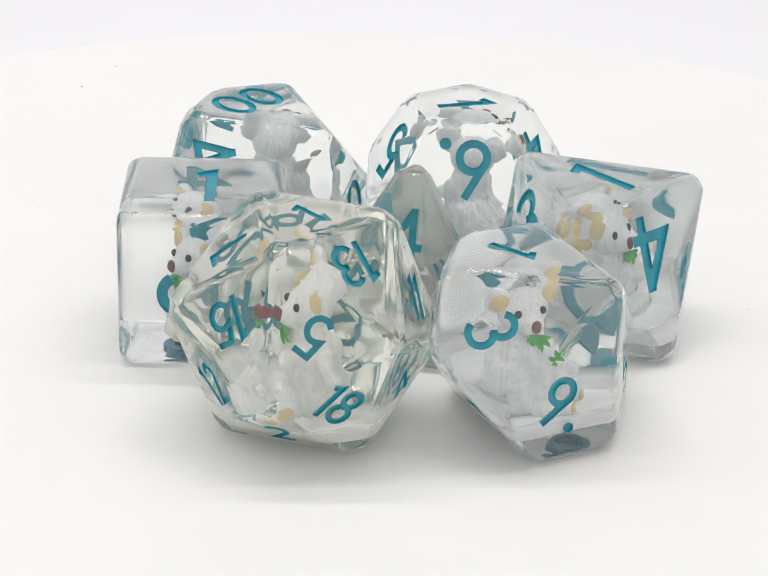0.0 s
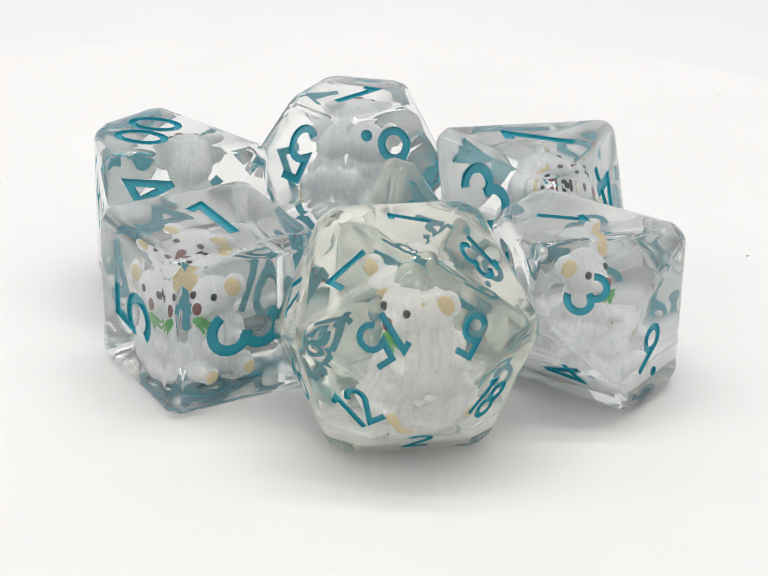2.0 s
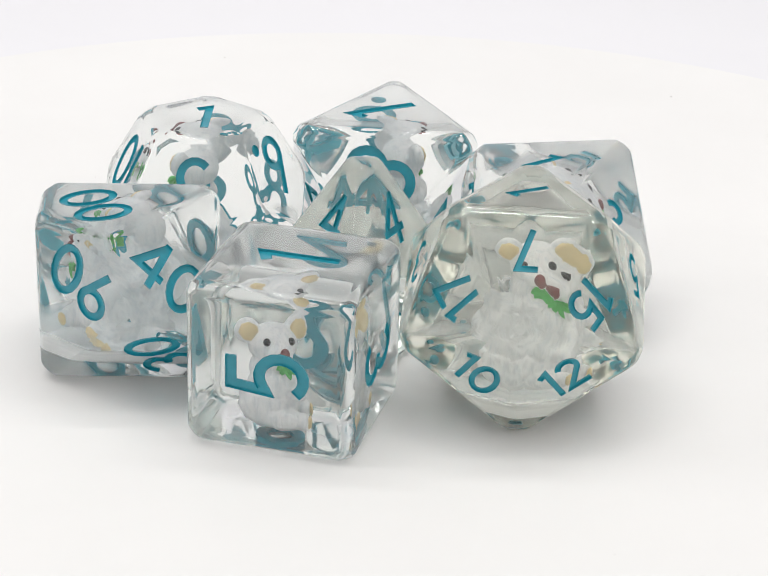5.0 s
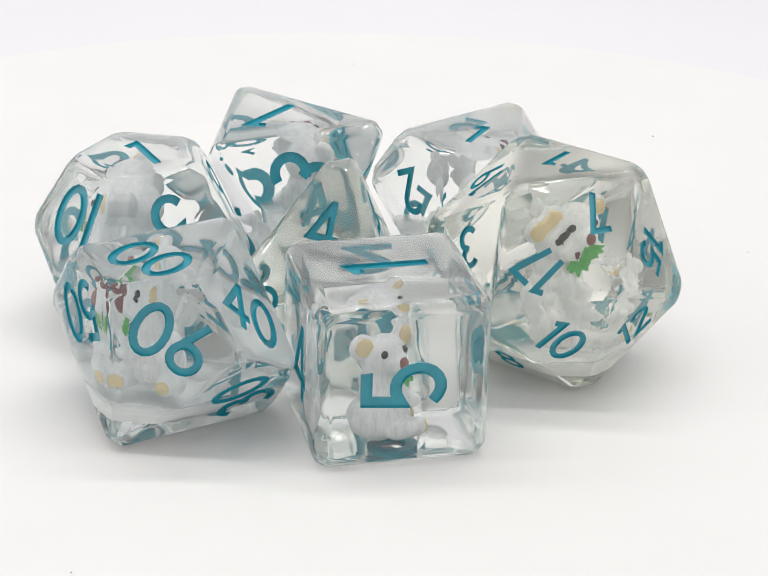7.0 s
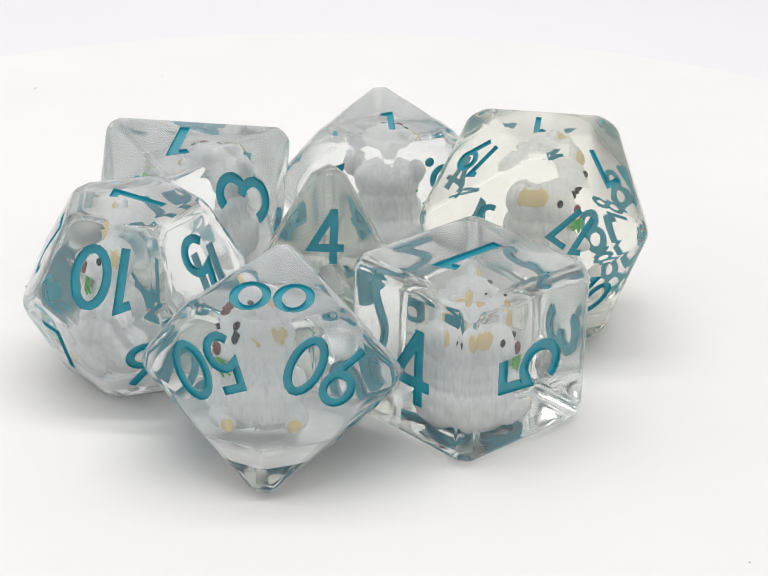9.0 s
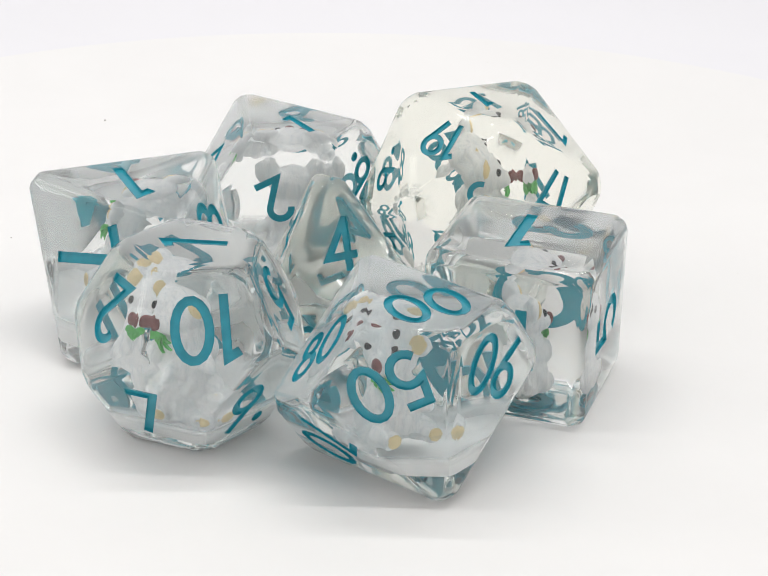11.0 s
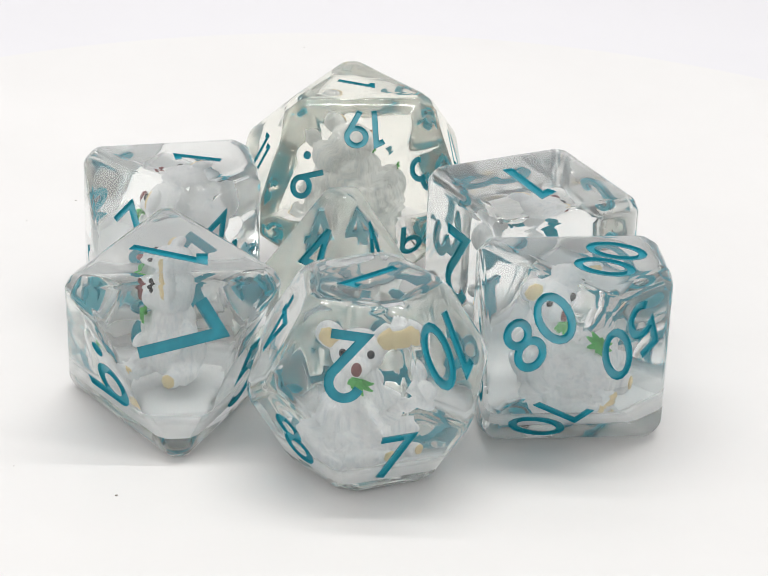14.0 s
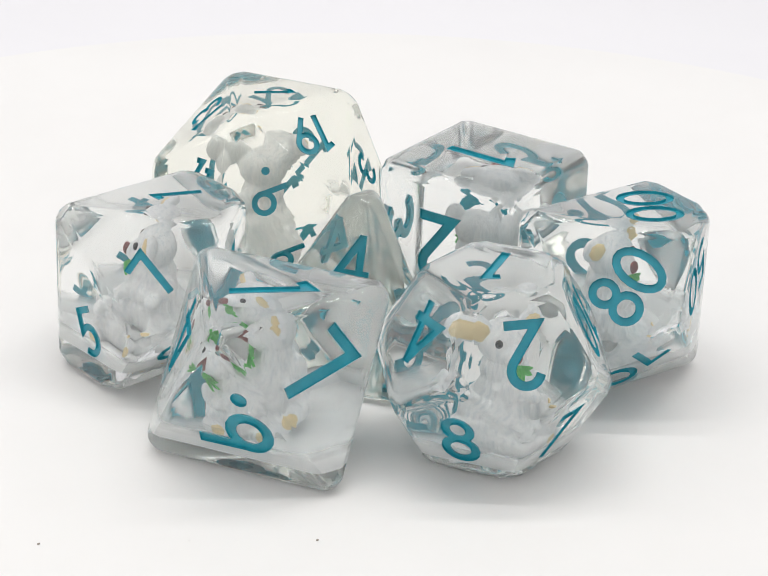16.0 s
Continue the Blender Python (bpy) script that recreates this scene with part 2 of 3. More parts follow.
def die_body(name, kind, r_in, bevel, round_corner, numbers, glass, parent, depth=0.00026, stroke=0.136):
    """A rounded resin solid, its flat faces recessed where the painted numerals lie; the die rests on z = 0.
    numbers: face -> list of (text, u, w, angle, height) in units of the inradius."""
    whole, plain = solid(kind)
    cen = np.array([0, 0, r_in])
    whole = whole * r_in
    v, faces = cut_corners(whole, plain, r_in, round_corner)
    v, whole = v + cen, whole + cen
    inner = {}
    around = {i: [] for i in range(len(v))}
    for fi, f in enumerate(faces):
        for i in f[0]:
            around[i].append(fi)
    for i in range(len(v)):
        ns = np.array([faces[k][1] for k in around[i]])
        # the corner of the solid whose faces lie one bevel radius further in
        inner[i] = v[i] - np.linalg.lstsq(ns, np.full(len(ns), bevel), rcond=None)[0]
    verts, norms, polys, index, planes = [], [], [], {}, []

    def add(p, n):
        key = tuple(np.round(p, 7))
        if key not in index:
            index[key] = len(verts)
            verts.append(p)
            norms.append(n)
        return index[key]

    S = 5
    for i, fs in around.items():
        ns = [faces[k][1] for k in fs]
        m = unit(sum(ns))
        t0 = unit(ns[0] - m * (m @ ns[0]))
        t1 = np.cross(m, t0)
        ns.sort(key=lambda n: math.atan2(n @ t1, n @ t0))
        for a, b in zip(ns, ns[1:] + ns[:1]):
            grid = {}
            for p in range(S + 1):
                for q in range(S + 1 - p):
                    n = unit((a * p + b * q + m * (S - p - q)) / S)
                    grid[p, q] = add(inner[i] + bevel * n, n)
            for p in range(S):
                for q in range(S - p):
                    polys.append((grid[p, q], grid[p + 1, q], grid[p, q + 1]))
                    if p + q < S - 1:
                        polys.append((grid[p + 1, q], grid[p + 1, q + 1], grid[p, q + 1]))
    for fa, fb in itertools.combinations(range(len(faces)), 2):
        both = [i for i in faces[fa][0] if i in faces[fb][0]]
        if len(both) == 2:
            a, b = faces[fa][1], faces[fb][1]
            rows = []
            for i in both:
                rows.append([add(inner[i] + bevel * unit((a * p + b * (S - p)) / S), unit((a * p + b * (S - p)) / S)) for p in range(S + 1)])
            for p in range(S):
                polys.append((rows[0][p], rows[0][p + 1], rows[1][p + 1], rows[1][p]))
    for fi, f in enumerate(faces):
        order, n, d, c = f
        if fi < len(plain):
            c = plain[fi][3] * r_in + cen
            u = unit(whole[min(plain[fi][0])] - c)
        else:
            c = c * r_in + cen
            u = unit(v[order[0]] - c)
        w = np.cross(n, u)
        corners = [inner[i] + bevel * n for i in order]
        flat = [Vector(((p - c) @ u, (p - c) @ w)) for p in corners]
        sides = []
        for p, q in zip(flat, flat[1:] + flat[:1]):
            out2 = Vector((q.y - p.y, p.x - q.x)).normalized()
            sides.append((out2, out2.dot(p)))
        middle = sum(flat, Vector((0, 0))) / len(flat)
        width = min(s - o.dot(middle) for o, s in sides)
        soft = width if fi >= len(plain) else min(0.5 * width, 0.0021)
        planes.append((n, c, u, w, sides, middle, width, soft))
        pts, edges = list(flat), [(i, (i + 1) % len(flat)) for i in range(len(flat))]
        for inset in (0.14, 0.3, 0.5, 0.74, 1.0):
            if inset * soft > 0.97 * width:
                continue
            k, d2 = len(pts), inset * soft
            for (oa, sa2), (ob2, sb2) in zip(sides[-1:] + sides[:-1], sides):
                det = oa.x * ob2.y - oa.y * ob2.x
                pa, pb = sa2 - d2, sb2 - d2
                pts.append(Vector(((pa * ob2.y - pb * oa.y) / det, (pb * oa.x - pa * ob2.x) / det)))
            ring = pts[k:]
            del pts[k:]
            for p, q in zip(ring, ring[1:] + ring[:1]):
                pts += [p.lerp(q, j / 9) for j in range(9)]
            edges += [(k + i, k + (i + 1) % (len(pts) - k)) for i in range(len(pts) - k)]
        all_shapes = []
        for text, cu, cw, ang, hgt in numbers.get(fi, ()):
            shapes = numeral_shapes(text, cu * r_in, cw * r_in, ang, hgt * r_in, stroke)
            rim = [tuple(q * 0.985) for q in flat]
            for _ in range(20):
                if all(inside(q, rim) for rings in shapes for ring in rings for q in ring):
                    break
                hgt, cu, cw = hgt * 0.97, cu * 0.9, cw * 0.9
                shapes = numeral_shapes(text, cu * r_in, cw * r_in, ang, hgt * r_in, stroke)
            all_shapes.append((text, shapes))
            for rings in shapes:
                for ring in rings:
                    k = len(pts)
                    pts += [Vector(q) for q in ring]
                    edges += [(k + i, k + (i + 1) % len(ring)) for i in range(len(ring))]
        cv, ce, cf, *_ = geometry.delaunay_2d_cdt(pts, edges, [], 1, 1e-7)
        lift = {i: c + u * q[0] + w * q[1] for i, q in enumerate(cv)}
        hole = {}
        for tri in cf:
            mid = sum((cv[i] for i in tri), Vector((0, 0))) / len(tri)
            which = -1
            for k, (text, shapes) in enumerate(all_shapes):
                if any(sum(inside(mid, ring) for ring in rings) % 2 for rings in shapes):
                    which = k
            # corners in one turning sense
            a2 = sum(cv[tri[j]][0] * cv[tri[(j + 1) % len(tri)]][1] - cv[tri[(j + 1) % len(tri)]][0] * cv[tri[j]][1] for j in range(len(tri)))
            tri = list(tri) if a2 > 0 else list(tri)[::-1]
            if which < 0:
                polys.append(tuple(add(lift[i], n) for i in tri))
            else:
                hole.setdefault(which, []).append(tri)
        for k, tris in hole.items():
            used = {}
            nv, nf = [], []

            def put(p):
                key = tuple(np.round(p, 8))
                if key not in used:
                    used[key] = len(nv)
                    nv.append(p)
                return used[key]

            count = {}
            for tri in tris:
                nf.append(tuple(put(lift[i] - n * depth) for i in tri))
                for j in range(len(tri)):
                    e = (tri[j], tri[(j + 1) % len(tri)])
                    count[e] = 1
            for a, b in list(count):
                if (b, a) not in count:
                    nf.append((put(lift[a]), put(lift[b]), put(lift[b] - n * depth), put(lift[a] - n * depth)))
            mesh_object("numeral", nv, nf, [PAINT], parent, "teal painted engraved number " + all_shapes[k][0], smooth=False)
    steep = 0.055 if len(plain) == 20 else 0.11
    # polished faces: flat in the middle, falling off gently towards their edges
    for n, c, u, w, sides, middle, width, soft in planes:
        on_face = (abs((np.array(verts) - c) @ n) < 1e-7) & (np.array(norms) @ n > 0.98)
        for i in np.where(on_face)[0]:
            flat = Vector(((verts[i] - c) @ u, (verts[i] - c) @ w))
            lean = (flat - middle) * (0.014 / width)
            for o, s in sides:
                d = max(0.0, s - o.dot(flat))
                lean += o * steep * max(0.0, 1 - d / soft) ** 2
            norms[i] = unit(n + u * lean.x + w * lean.y)
    # outward winding
    out = []
    for p in polys:
        a = np.array([verts[i] for i in p])
        nn = np.cross(a[1] - a[0], a[2] - a[0])
        out.append(p if nn @ (a.mean(0) - cen) > 0 else tuple(p[::-1]))
    return mesh_object(name, verts, out, [glass], parent, normals=norms)


# ---------------------------------------------------------------- the figurine cast inside each die


def blob(bm, loc, size, mat, turn=(0, 0, 0), sub=3, noise_amount=0.0):
    ret = bmesh.ops.create_icosphere(bm, subdivisions=sub, radius=1.0)
    m = Matrix.Translation(loc) @ Euler([radians(a) for a in turn]).to_matrix().to_4x4() @ Matrix.Diagonal((*size, 1))
    for q in ret["verts"]:
        if noise_amount:
            q.co *= 1 + noise_amount * noise.noise(q.co * 3.1 + Vector(loc) * 5)
        q.co = m @ q.co
    for f in {f for q in ret["verts"] for f in q.link_faces}:
        f.material_index = mat
        f.smooth = True


def leaflet(bm, root, way, side, length, width, mat):
    """A pointed leaf folded along its middle, from root along way."""
    way, side = Vector(way).normalized(), Vector(side)
    side = (side - way * side.dot(way)).normalized()
    up = way.cross(side)
    rings = []
    for k in range(6):
        u = k / 5
        w = width * math.sin(math.pi * min(0.97, 0.06 + 0.94 * u)) ** 0.8
        mid = Vector(root) + way * length * u + up * 0.12 * length * math.sin(math.pi * u)
        rings.append([bm.verts.new(mid + side * w * e + up * (0.25 * w * abs(e) - d)) for e, d in ((-1, 0), (0, 0), (1, 0), (0, 0.018))])
    for p, q in zip(rings, rings[1:]):
        for i in range(4):
            bm.faces.new((p[i], p[(i + 1) % 4], q[(i + 1) % 4], q[i])).material_index = mat
    for ring in (rings[0][::-1], rings[-1]):
        bm.faces.new(ring).material_index = mat


def figurine_mesh():
    """A sitting white koala that looks over its shoulder with a leafy twig in its mouth, as one mesh.
    Its head faces -y, its belly and feet 65 degrees to the side; one unit is a centimetre."""
    bm = bmesh.new()
    body = Matrix.Rotation(radians(65), 3, "Z")

    def at(x, y, z):
        return tuple(body @ Vector((x, y, z)))

    # the furry mass: seat, belly, chest, neck, head, snout, ears, arms, legs
    blob(bm, at(0, 0.03, 0.23), (0.275, 0.27, 0.24), 0, sub=4, noise_amount=0.1)
    blob(bm, at(0, -0.02, 0.40), (0.235, 0.225, 0.22), 0, sub=4, noise_amount=0.08)
    blob(bm, (0, 0.0, 0.56), (0.205, 0.2, 0.17), 0, sub=3, noise_amount=0.06)
    blob(bm, (0, 0.0, 0.80), (0.23, 0.195, 0.19), 0, sub=4, noise_amount=0.04)
    blob(bm, (0.005, -0.155, 0.745), (0.125, 0.125, 0.1), 0)
    for e in (-1, 1):
        blob(bm, (e * 0.235, 0.02, 0.925), (0.125, 0.06, 0.12), 0, (0, e * 20, e * 12), noise_amount=0.1)
        blob(bm, at(e * 0.21, -0.06, 0.46), (0.08, 0.09, 0.13), 0, (0, 0, 65))
        blob(bm, at(e * 0.155, -0.2, 0.39), (0.075, 0.13, 0.07), 0, (18, 0, 65 + e * 22), noise_amount=0.08)
        blob(bm, at(e * 0.2, -0.12, 0.13), (0.12, 0.19, 0.115), 0, (0, 0, 65 + e * 8), noise_amount=0.06)
        blob(bm, at(e * 0.2, -0.29, 0.12), (0.085, 0.07, 0.09), 0, (0, 0, 65 + e * 8))
    raw = bpy.data.meshes.new("fur")
    bm.to_mesh(raw)
    bm.free()
    ob = new("fur", raw)
    melt = ob.modifiers.new("melt", "REMESH")
    melt.mode, melt.voxel_size = "VOXEL", 0.016
    ease = ob.modifiers.new("ease", "SMOOTH")
    ease.factor, ease.iterations = 0.5, 4
    fur = bpy.data.meshes.new_from_object(ob.evaluated_get(bpy.context.evaluated_depsgraph_get()))
    bpy.data.objects.remove(ob)
    bm = bmesh.new()
    bm.from_mesh(fur)
    # shallow locks combed into the coat, running downwards
    bm.normal_update()
    for q in bm.verts:
        turn = math.atan2(q.co.y, q.co.x)
        wave = noise.noise(Vector((turn * 7, q.co.z * 3.2, 1.7))) + 0.6 * noise.noise(Vector((turn * 15, q.co.z * 5, 6.1)))
        calm = 0.35 if q.co.z > 0.68 else 1.0
        q.co += q.normal * 0.011 * calm * wave
    for f in bm.faces:
        f.smooth, f.material_index = True, 0
    for e in (-1, 1):
        blob(bm, (e * 0.238, -0.022, 0.925), (0.09, 0.04, 0.088), 1, (0, e * 20, e * 12), noise_amount=0.22)
        blob(bm, (e * 0.118, -0.155, 0.855), (0.036, 0.03, 0.04), 2, sub=2)
        blob(bm, at(e * 0.205, -0.352, 0.12), (0.06, 0.02, 0.062), 1, (0, 0, 65 + e * 8), noise_amount=0.2)
    blob(bm, (0.008, -0.272, 0.765), (0.046, 0.036, 0.064), 3, sub=3)
    # the twig in the mouth and its drooping leaflets
    blob(bm, (0.03, -0.235, 0.655), (0.075, 0.014, 0.013), 4, (0, 22, 0), 2)
    for k, (angle, long) in enumerate(((-55, 0.08), (-18, 0.11), (16, 0.15), (45, 0.15), (74, 0.11))):
        way = (math.sin(radians(angle)), -0.12 + 0.1 * (k % 2), -math.cos(radians(angle)) * 0.9)
        leaflet(bm, (0.03 + 0.012 * (k - 2), -0.235, 0.658), way, (math.cos(radians(angle)), -0.3, math.sin(radians(angle))), long, 0.03, 4)
    me = bpy.data.meshes.new("figurine")
    bm.to_mesh(me)
    bm.free()
    for q in (FUR, YELLOW, BLACK, NOSE, LEAF):
        me.materials.append(q)
    return me


KOALA = figurine_mesh()


def figurine(parent, m, label):
    ob = new("figurine", KOALA)
    ob.parent = parent
    ob.matrix_basis = m
    ob["label"] = label
    return ob


# ---------------------------------------------------------------- the setting


def ring_solid(name, profile, steps, mat, kind="", label="", category=""):
    """A turned body: profile of (radius, height) from the axis outwards and round."""
    bm = bmesh.new()
    vs = [bm.verts.new((r, 0, z)) for r, z in profile]
    es = [bm.edges.new(p) for p in zip(vs, vs[1:])]
    bmesh.ops.spin(bm, geom=vs + es, axis=(0, 0, 1), cent=(0, 0, 0), dvec=(0, 0, 0), angle=2 * math.pi, steps=steps)
    bmesh.ops.remove_doubles(bm, verts=bm.verts, dist=1e-6)
    bmesh.ops.recalc_face_normals(bm, faces=bm.faces)
    me = bpy.data.meshes.new(name)
    bm.to_mesh(me)
    bm.free()
    me.materials.append(mat)
    for p in me.polygons:
        p.use_smooth = abs(p.normal.z) < 0.95
    return tagged(new(name, me), label, category, "", kind)


turntable = ring_solid("turntable", [(0, 0), (0.0932, 0), (0.0941, -0.0004), (0.0945, -0.0014), (0.0945, -0.008), (0.0935, -0.0095), (0.0, -0.0095)], 160, DISC, "", "round white turntable disc with a smooth matt top", "turntable")

# the seamless white backdrop: a sheet that runs from the table up behind
bm = bmesh.new()
prof = [(-0.9, -0.012)] + [(0.22, -0.012)] + [(0.22 + 0.2 * math.sin(radians(a)), -0.012 + 0.2 * (1 - math.cos(radians(a)))) for a in range(9, 91, 9)] + [(0.42, 0.9)]
rows = [[bm.verts.new((x, y, z)) for y, z in prof] for x in (-0.8, 0.8)]
for i in range(len(prof) - 1):
    bm.faces.new((rows[0][i], rows[1][i], rows[1][i + 1], rows[0][i + 1])).smooth = True
me = bpy.data.meshes.new("backdrop")
bm.to_mesh(me)
bm.free()
me.materials.append(BACK)
backdrop = tagged(new("backdrop", me), "seamless white paper backdrop curving up behind the turntable", "backdrop", "", "structure")

# specks of dust lying on the disc
bm = bmesh.new()
rng = random.Random(7)
for k in range(30):
    rad, ang = 0.09 * math.sqrt(rng.random()), rng.random() * 2 * math.pi
    size = rng.choice((0.00005, 0.00006, 0.00008, 0.00012))
    ret = bmesh.ops.create_icosphere(bm, subdivisions=1, radius=size)
    for q in ret["verts"]:
        q.co = Vector((q.co.x * rng.uniform(0.6, 1.8) + rad * math.cos(ang), q.co.y + rad * math.sin(ang), q.co.z * 0.5 + size * 0.4))
me = bpy.data.meshes.new("dust")
bm.to_mesh(me)
bm.free()
me.materials.append(DUST)
dust = tagged(new("dust", me), "tiny dark dust specks scattered on the white disc", "dust", "", "stuff")


def milky_layer(kind, r_in, low, high, inset, parent):
    """The cloudy resin poured first, at the foot of a die."""
    v, faces = solid(kind)
    v = v * r_in + [0, 0, r_in]
    bm = bmesh.new()
    for i in range(len(v)):
        ns = np.array([f[1] for f in faces if i in f[0]])
        bm.verts.new(tuple(v[i] - np.linalg.lstsq(ns, np.full(len(ns), inset), rcond=None)[0]))
    bmesh.ops.convex_hull(bm, input=bm.verts)
    for z, up in ((low, False), (high, True)):
        cut = bmesh.ops.bisect_plane(bm, geom=bm.verts[:] + bm.edges[:] + bm.faces[:], plane_co=(0, 0, z), plane_no=(0, 0, 1), clear_outer=up, clear_inner=not up)
        bmesh.ops.contextual_create(bm, geom=[e for e in cut["geom_cut"] if isinstance(e, bmesh.types.BMEdge)])
    bmesh.ops.recalc_face_normals(bm, faces=bm.faces)
    me = bpy.data.meshes.new("cloudy_layer")
    bm.to_mesh(me)
    bm.free()
    me.materials.append(CLOUDY)
    ob = new("cloudy_layer", me)
    ob.parent = parent
    ob["label"] = "cloudy white resin layer at the foot"
    return ob


# ---------------------------------------------------------------- the dice: place on the disc at the start
# numbers on the faces: face -> (text, along, across, turn in degrees, height), in inradii
NUMBERS_D6 = {0: [("6", 0, 0, 45, 0.97)], 1: [("4", 0.071, 0.053, 45, 0.97)], 2: [("5", 0.013, 0.004, 225, 0.97)], 3: [("2", -0.025, -0.015, 225, 0.97)], 4: [("3", 0.045, 0.003, 45, 0.97)], 5: [("1", -0.035, -0.022, 225, 0.97)]}
NUMBERS_D8 = {0: [("8", 0, 0, 30, 0.95)], 1: [("5", 0, 0, 30, 0.95)], 2: [("2", 0, 0, 30, 0.95)], 3: [("3", -0.159, -0.019, 150, 0.95)], 4: [("6.", 0.027, -0.013, 30, 0.95)], 5: [("7", -0.035, -0.038, 150, 0.95)], 6: [("4", 0.005, 0.013, 150, 0.95)], 7: [("1", 0.051, 0.082, 30, 0.95)]}
NUMBERS_D12 = {0: [("12", 0, 0, 270, 0.67)], 1: [("11", 0, 0, 270, 0.67)], 2: [("3", 0, 0, 270, 0.67)], 3: [("7", 0.01, -0.08, 54, 0.67)], 4: [("9.", 0.061, -0.022, 126, 0.67)], 5: [("8", 0.016, 0.06, 198, 0.67)], 6: [("4", -0.032, 0.012, 270, 0.67)], 7: [("2", -0.023, 0.022, 270, 0.67)], 8: [("5", -0.028, 0.023, 198, 0.67)], 9: [("6.", -0.023, -0.071, 342, 0.67)], 10: [("10", -0.002, 0.02, 198, 0.67)], 11: [("1", -0.001, -0.029, 342, 0.67)]}
NUMBERS_D00 = {0: [("20", 0, 0, 270, 0.66)], 1: [("70", 0.015, -0.078, 270, 0.66)], 2: [("30", -0.07, 0.026, 270, 0.66)], 3: [("90", -0.081, -0.005, 270, 0.66)], 4: [("50", -0.068, 0.009, 270, 0.66)], 5: [("60", 0, 0, 270, 0.66)], 6: [("10", 0, 0, 270, 0.66)], 7: [("40", -0.07, -0.016, 270, 0.66)], 8: [("00", -0.049, -0.02, 270, 0.66)], 9: [("80", -0.053, -0.015, 270, 0.66)]}
NUMBERS_D20 = {0: [("20", 0, 0, 30, 0.385)], 1: [("14", 0, 0, 30, 0.385)], 2: [("8", 0, 0, 150, 0.385)], 3: [("6.", 0, 0, 30, 0.385)], 4: [("16", 0.008, 0.015, 150, 0.385)], 5: [("2", 0.017, -0.006, 30, 0.385)], 6: [("4", 0.026, -0.014, 150, 0.385)], 7: [("18", -0.002, -0.009, 30, 0.385)], 8: [("12", -0.008, 0.041, 150, 0.385)], 9: [("10", 0.026, -0.004, 30, 0.385)], 10: [("15", 0.003, 0.008, 30, 0.385)], 11: [("17", 0.024, 0.001, 150, 0.385)], 12: [("7", 0.006, 0.02, 270, 0.385)], 13: [("9.", 0, 0, 150, 0.385)], 14: [("3", -0.003, 0.003, 30, 0.385)], 15: [("19", -0.029, 0.004, 270, 0.385)], 16: [("11", 0, 0, 150, 0.385)], 17: [("5", 0.028, -0.015, 150, 0.385)], 18: [("13", -0.036, -0.017, 270, 0.385)], 19: [("1", -0.011, 0.005, 150, 0.385)]}
NUMBERS_D10 = {0: [("0", 0, 0, 270, 0.58)], 1: [("8", 0, 0, 270, 0.58)], 2: [("4", 0.042, 0.024, 270, 0.58)], 3: [("6.", -0.048, -0.022, 270, 0.58)], 4: [("2", 0.011, -0.006, 270, 0.58)], 5: [("5", -0.018, 0.016, 270, 0.58)], 6: [("9.", 0.016, 0.037, 270, 0.58)], 7: [("3", -0.038, -0.004, 270, 0.58)], 8: [("1", 0.043, -0.034, 270, 0.58)], 9: [("7", 0.034, 0.045, 270, 0.58)]}
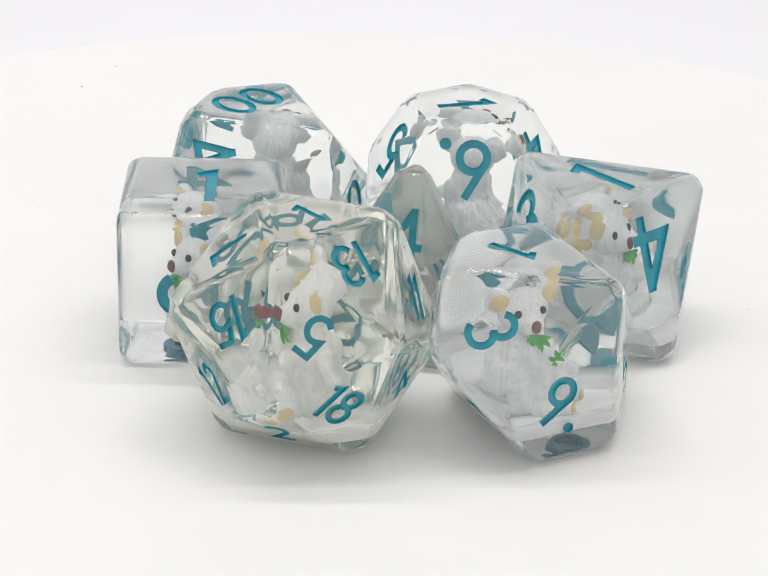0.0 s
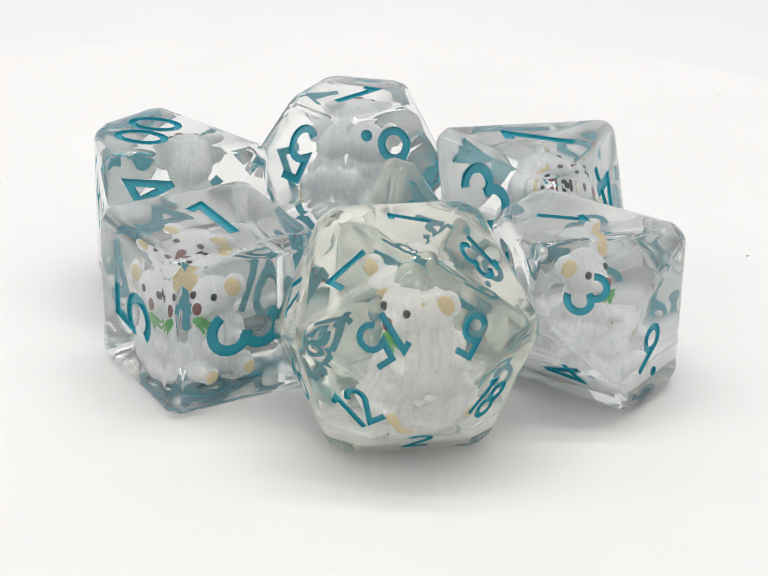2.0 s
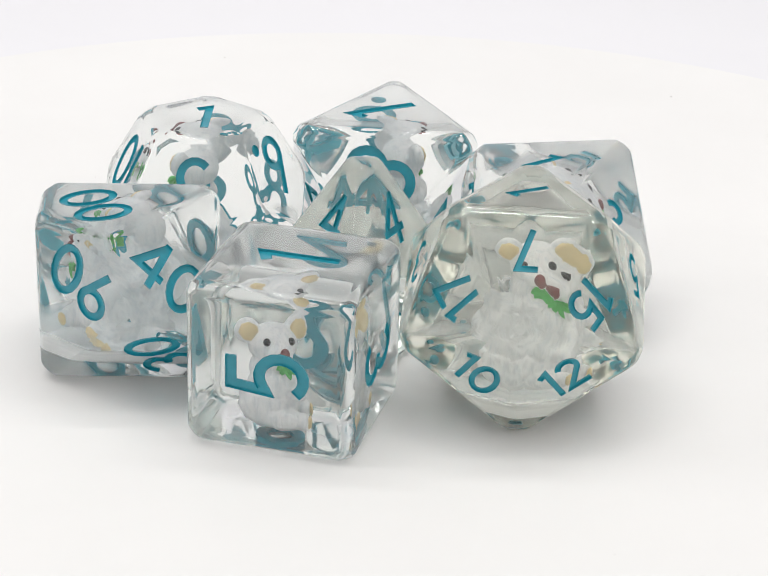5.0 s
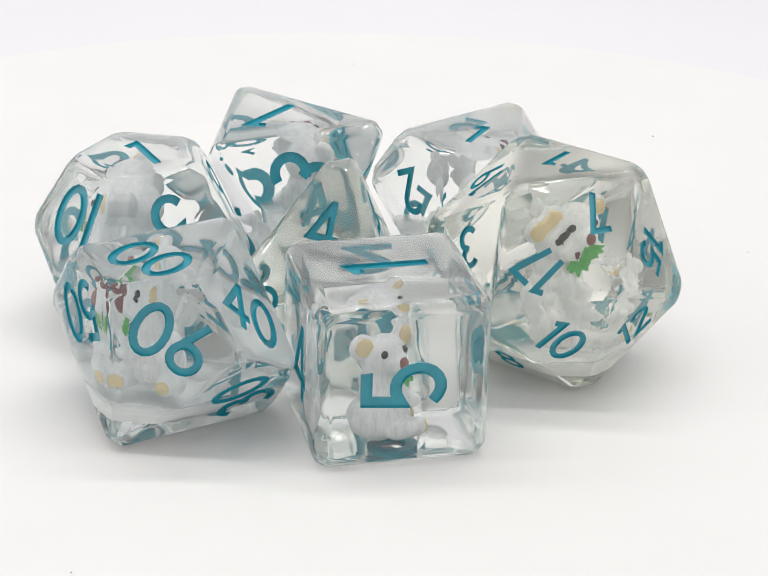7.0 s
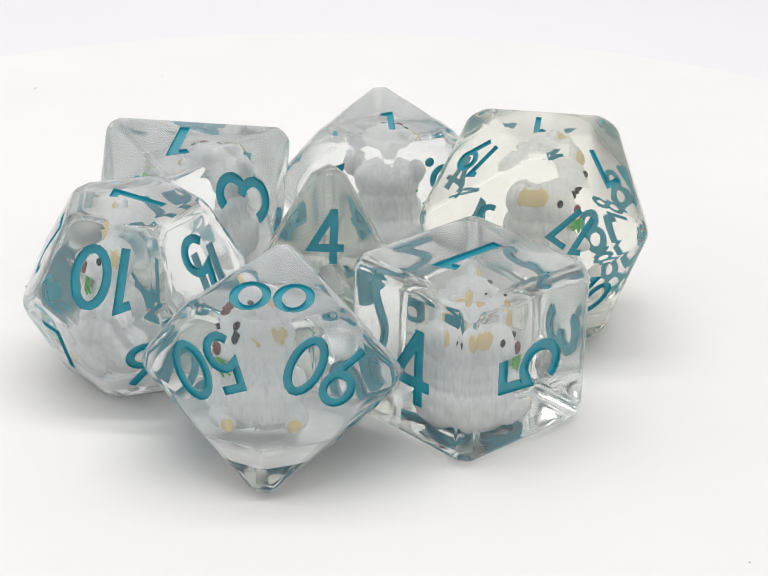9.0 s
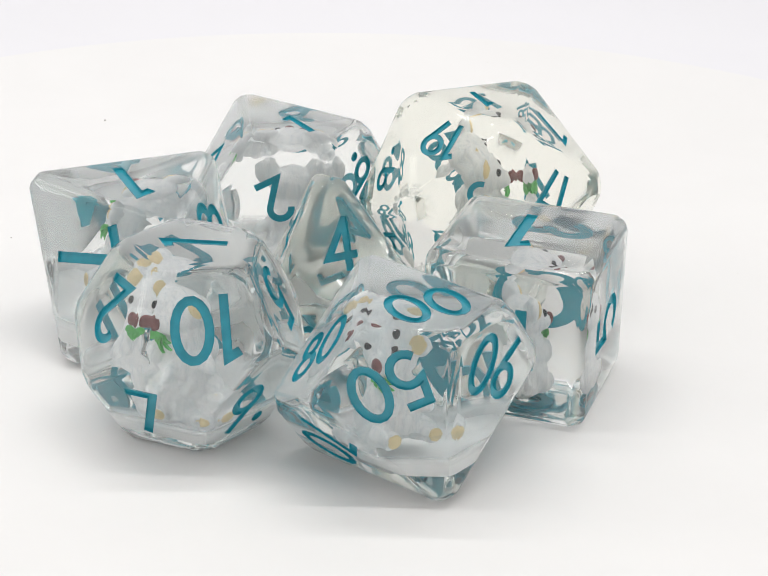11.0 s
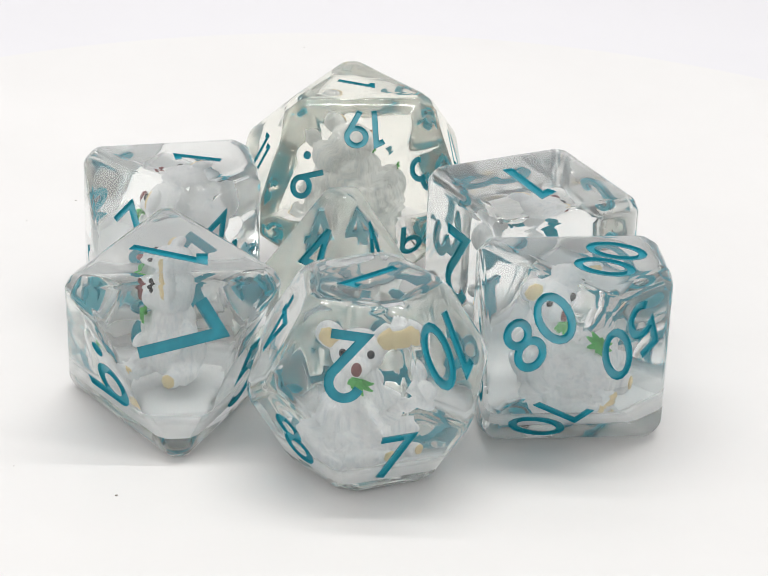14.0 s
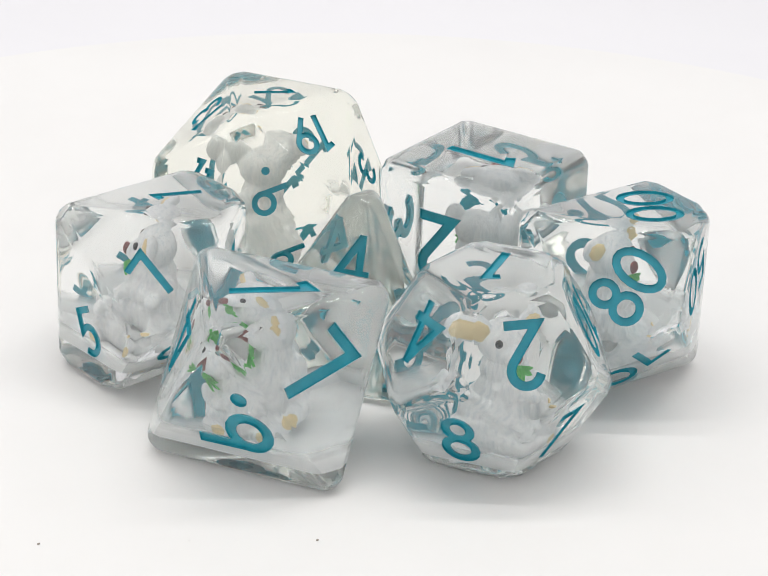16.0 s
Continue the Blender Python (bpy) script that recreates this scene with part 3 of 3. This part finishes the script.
# name, solid, inradius, x, y, yaw, radii of edges and corners, resin, numbers, the figurine's foot and the way its head faces, label
DICE = [
    ("six_sided_die", "d6", 0.03862, -0.07923, 0.00997, 226.26, (0.0012, 0.0015), RESIN, NUMBERS_D6, (-0.00018, -0.00122, 0.00075, 80), "clear cube die with a seated koala cast inside"),
    ("eight_sided_die", "d8", 0.03914, 0.10794, 0.02542, 312.93, (0.0012, 0.0016), RESIN, NUMBERS_D8, (0.00093, -0.00165, 0.00285, 106), "clear eight-sided die with teal numbers and a koala"),
    ("twelve_sided_die", "d12", 0.04370, 0.04680, 0.10235, 51.17, (0.0016, 0.0023), RESIN, NUMBERS_D12, (0.00110, -0.00010, 0.00300, 99), "clear twelve-sided die with teal numbers and a koala"),
    ("percentile_die", "d10", 0.04110, -0.05253, 0.10033, 134.93, (0.0014, 0.0019), RESIN, NUMBERS_D00, (-0.00025, -0.00126, 0.00380, 36), "clear ten-sided die marked in tens around a koala"),
    ("twenty_sided_die", "d20", 0.05138, -0.02760, -0.08143, 191.74, (0.0021, 0.0029), RESIN_WARM, NUMBERS_D20, (-0.00005, 0.00086, 0.00440, 98), "large faintly yellow clear twenty-sided die holding a koala"),
    ("ten_sided_die", "d10", 0.04058, 0.07385, -0.07181, 142.25, (0.0014, 0.0020), RESIN, NUMBERS_D10, (0.00100, 0.00030, 0.00220, -120), "clear ten-sided die with single digits and a koala"),
    ("four_sided_die", "d4", 0.0264, 0.0193, 0.0105, 78.6, (0.0011, 0.0018), RESIN_HAZY, {}, None, "small yellowish clear pyramid die in the middle"),
]
MOVING = [(turntable, Matrix.Identity(4)), (dust, Matrix.Identity(4))]
# from where to where the cloudy layer reaches, in metres and inradii
CLOUD = {"d8": (0.0021, 0.55), "d10": (0.0029, 0.6), "d12": (0.0015, 0.42), "d20": (0.0022, 0.42)}
for name, kind, r, x, y, yaw, bevel, glass, numbers, facing, label in DICE:
    die = new(name)
    tagged(die, label, "die", "polyhedral dice set")
    if kind == "d4":
        # each face carries the number of each of its corners, its head to that corner
        v4, f4 = solid("d4")
        apex = int(np.argmax(v4[:, 2]))
        marks = {}
        for fi, (order, n, d, c) in enumerate(f4):
            u = unit(v4[min(order)] - c)
            w = np.cross(n, u)
            marks[fi] = []
            for i in order:
                to = unit(v4[i] - c)
                far = 1.02 if i == apex else 1.2
                digit = "4" if i == apex else str(1 + [j for j in range(4) if j != apex].index(i))
                marks[fi].append((digit, far * (to @ u), far * (to @ w), math.degrees(math.atan2(to @ w, to @ u)) - 90, 1.0 if i == apex else 0.8))
        numbers = marks
    numbers = {k: [(t, a, b, radians(c), h) for t, a, b, c, h in v] for k, v in numbers.items()}
    die_body("body", kind, r * UNIT, bevel[0], bevel[1], numbers, glass, die)
    if facing is not None:
        figurine(die, pose(*facing[:3], 0, 0, facing[3]) @ Matrix.Scale(0.01, 4), "small white koala figurine with a green leaf")
    if kind in CLOUD:
        milky_layer(kind, r * UNIT, CLOUD[kind][0], r * UNIT * CLOUD[kind][1], 0.0005, die)
    MOVING.append((die, pose(x * UNIT, y * UNIT, 0.00005, 0, 0, yaw)))


def motions():
    times = [k * 0.5 for k in range(33)]
    for thing, start in MOVING:
        walk(thing, [(t, pose(0, 0, 0, 0, 0, TURN * t) @ start) for t in times])


motions()
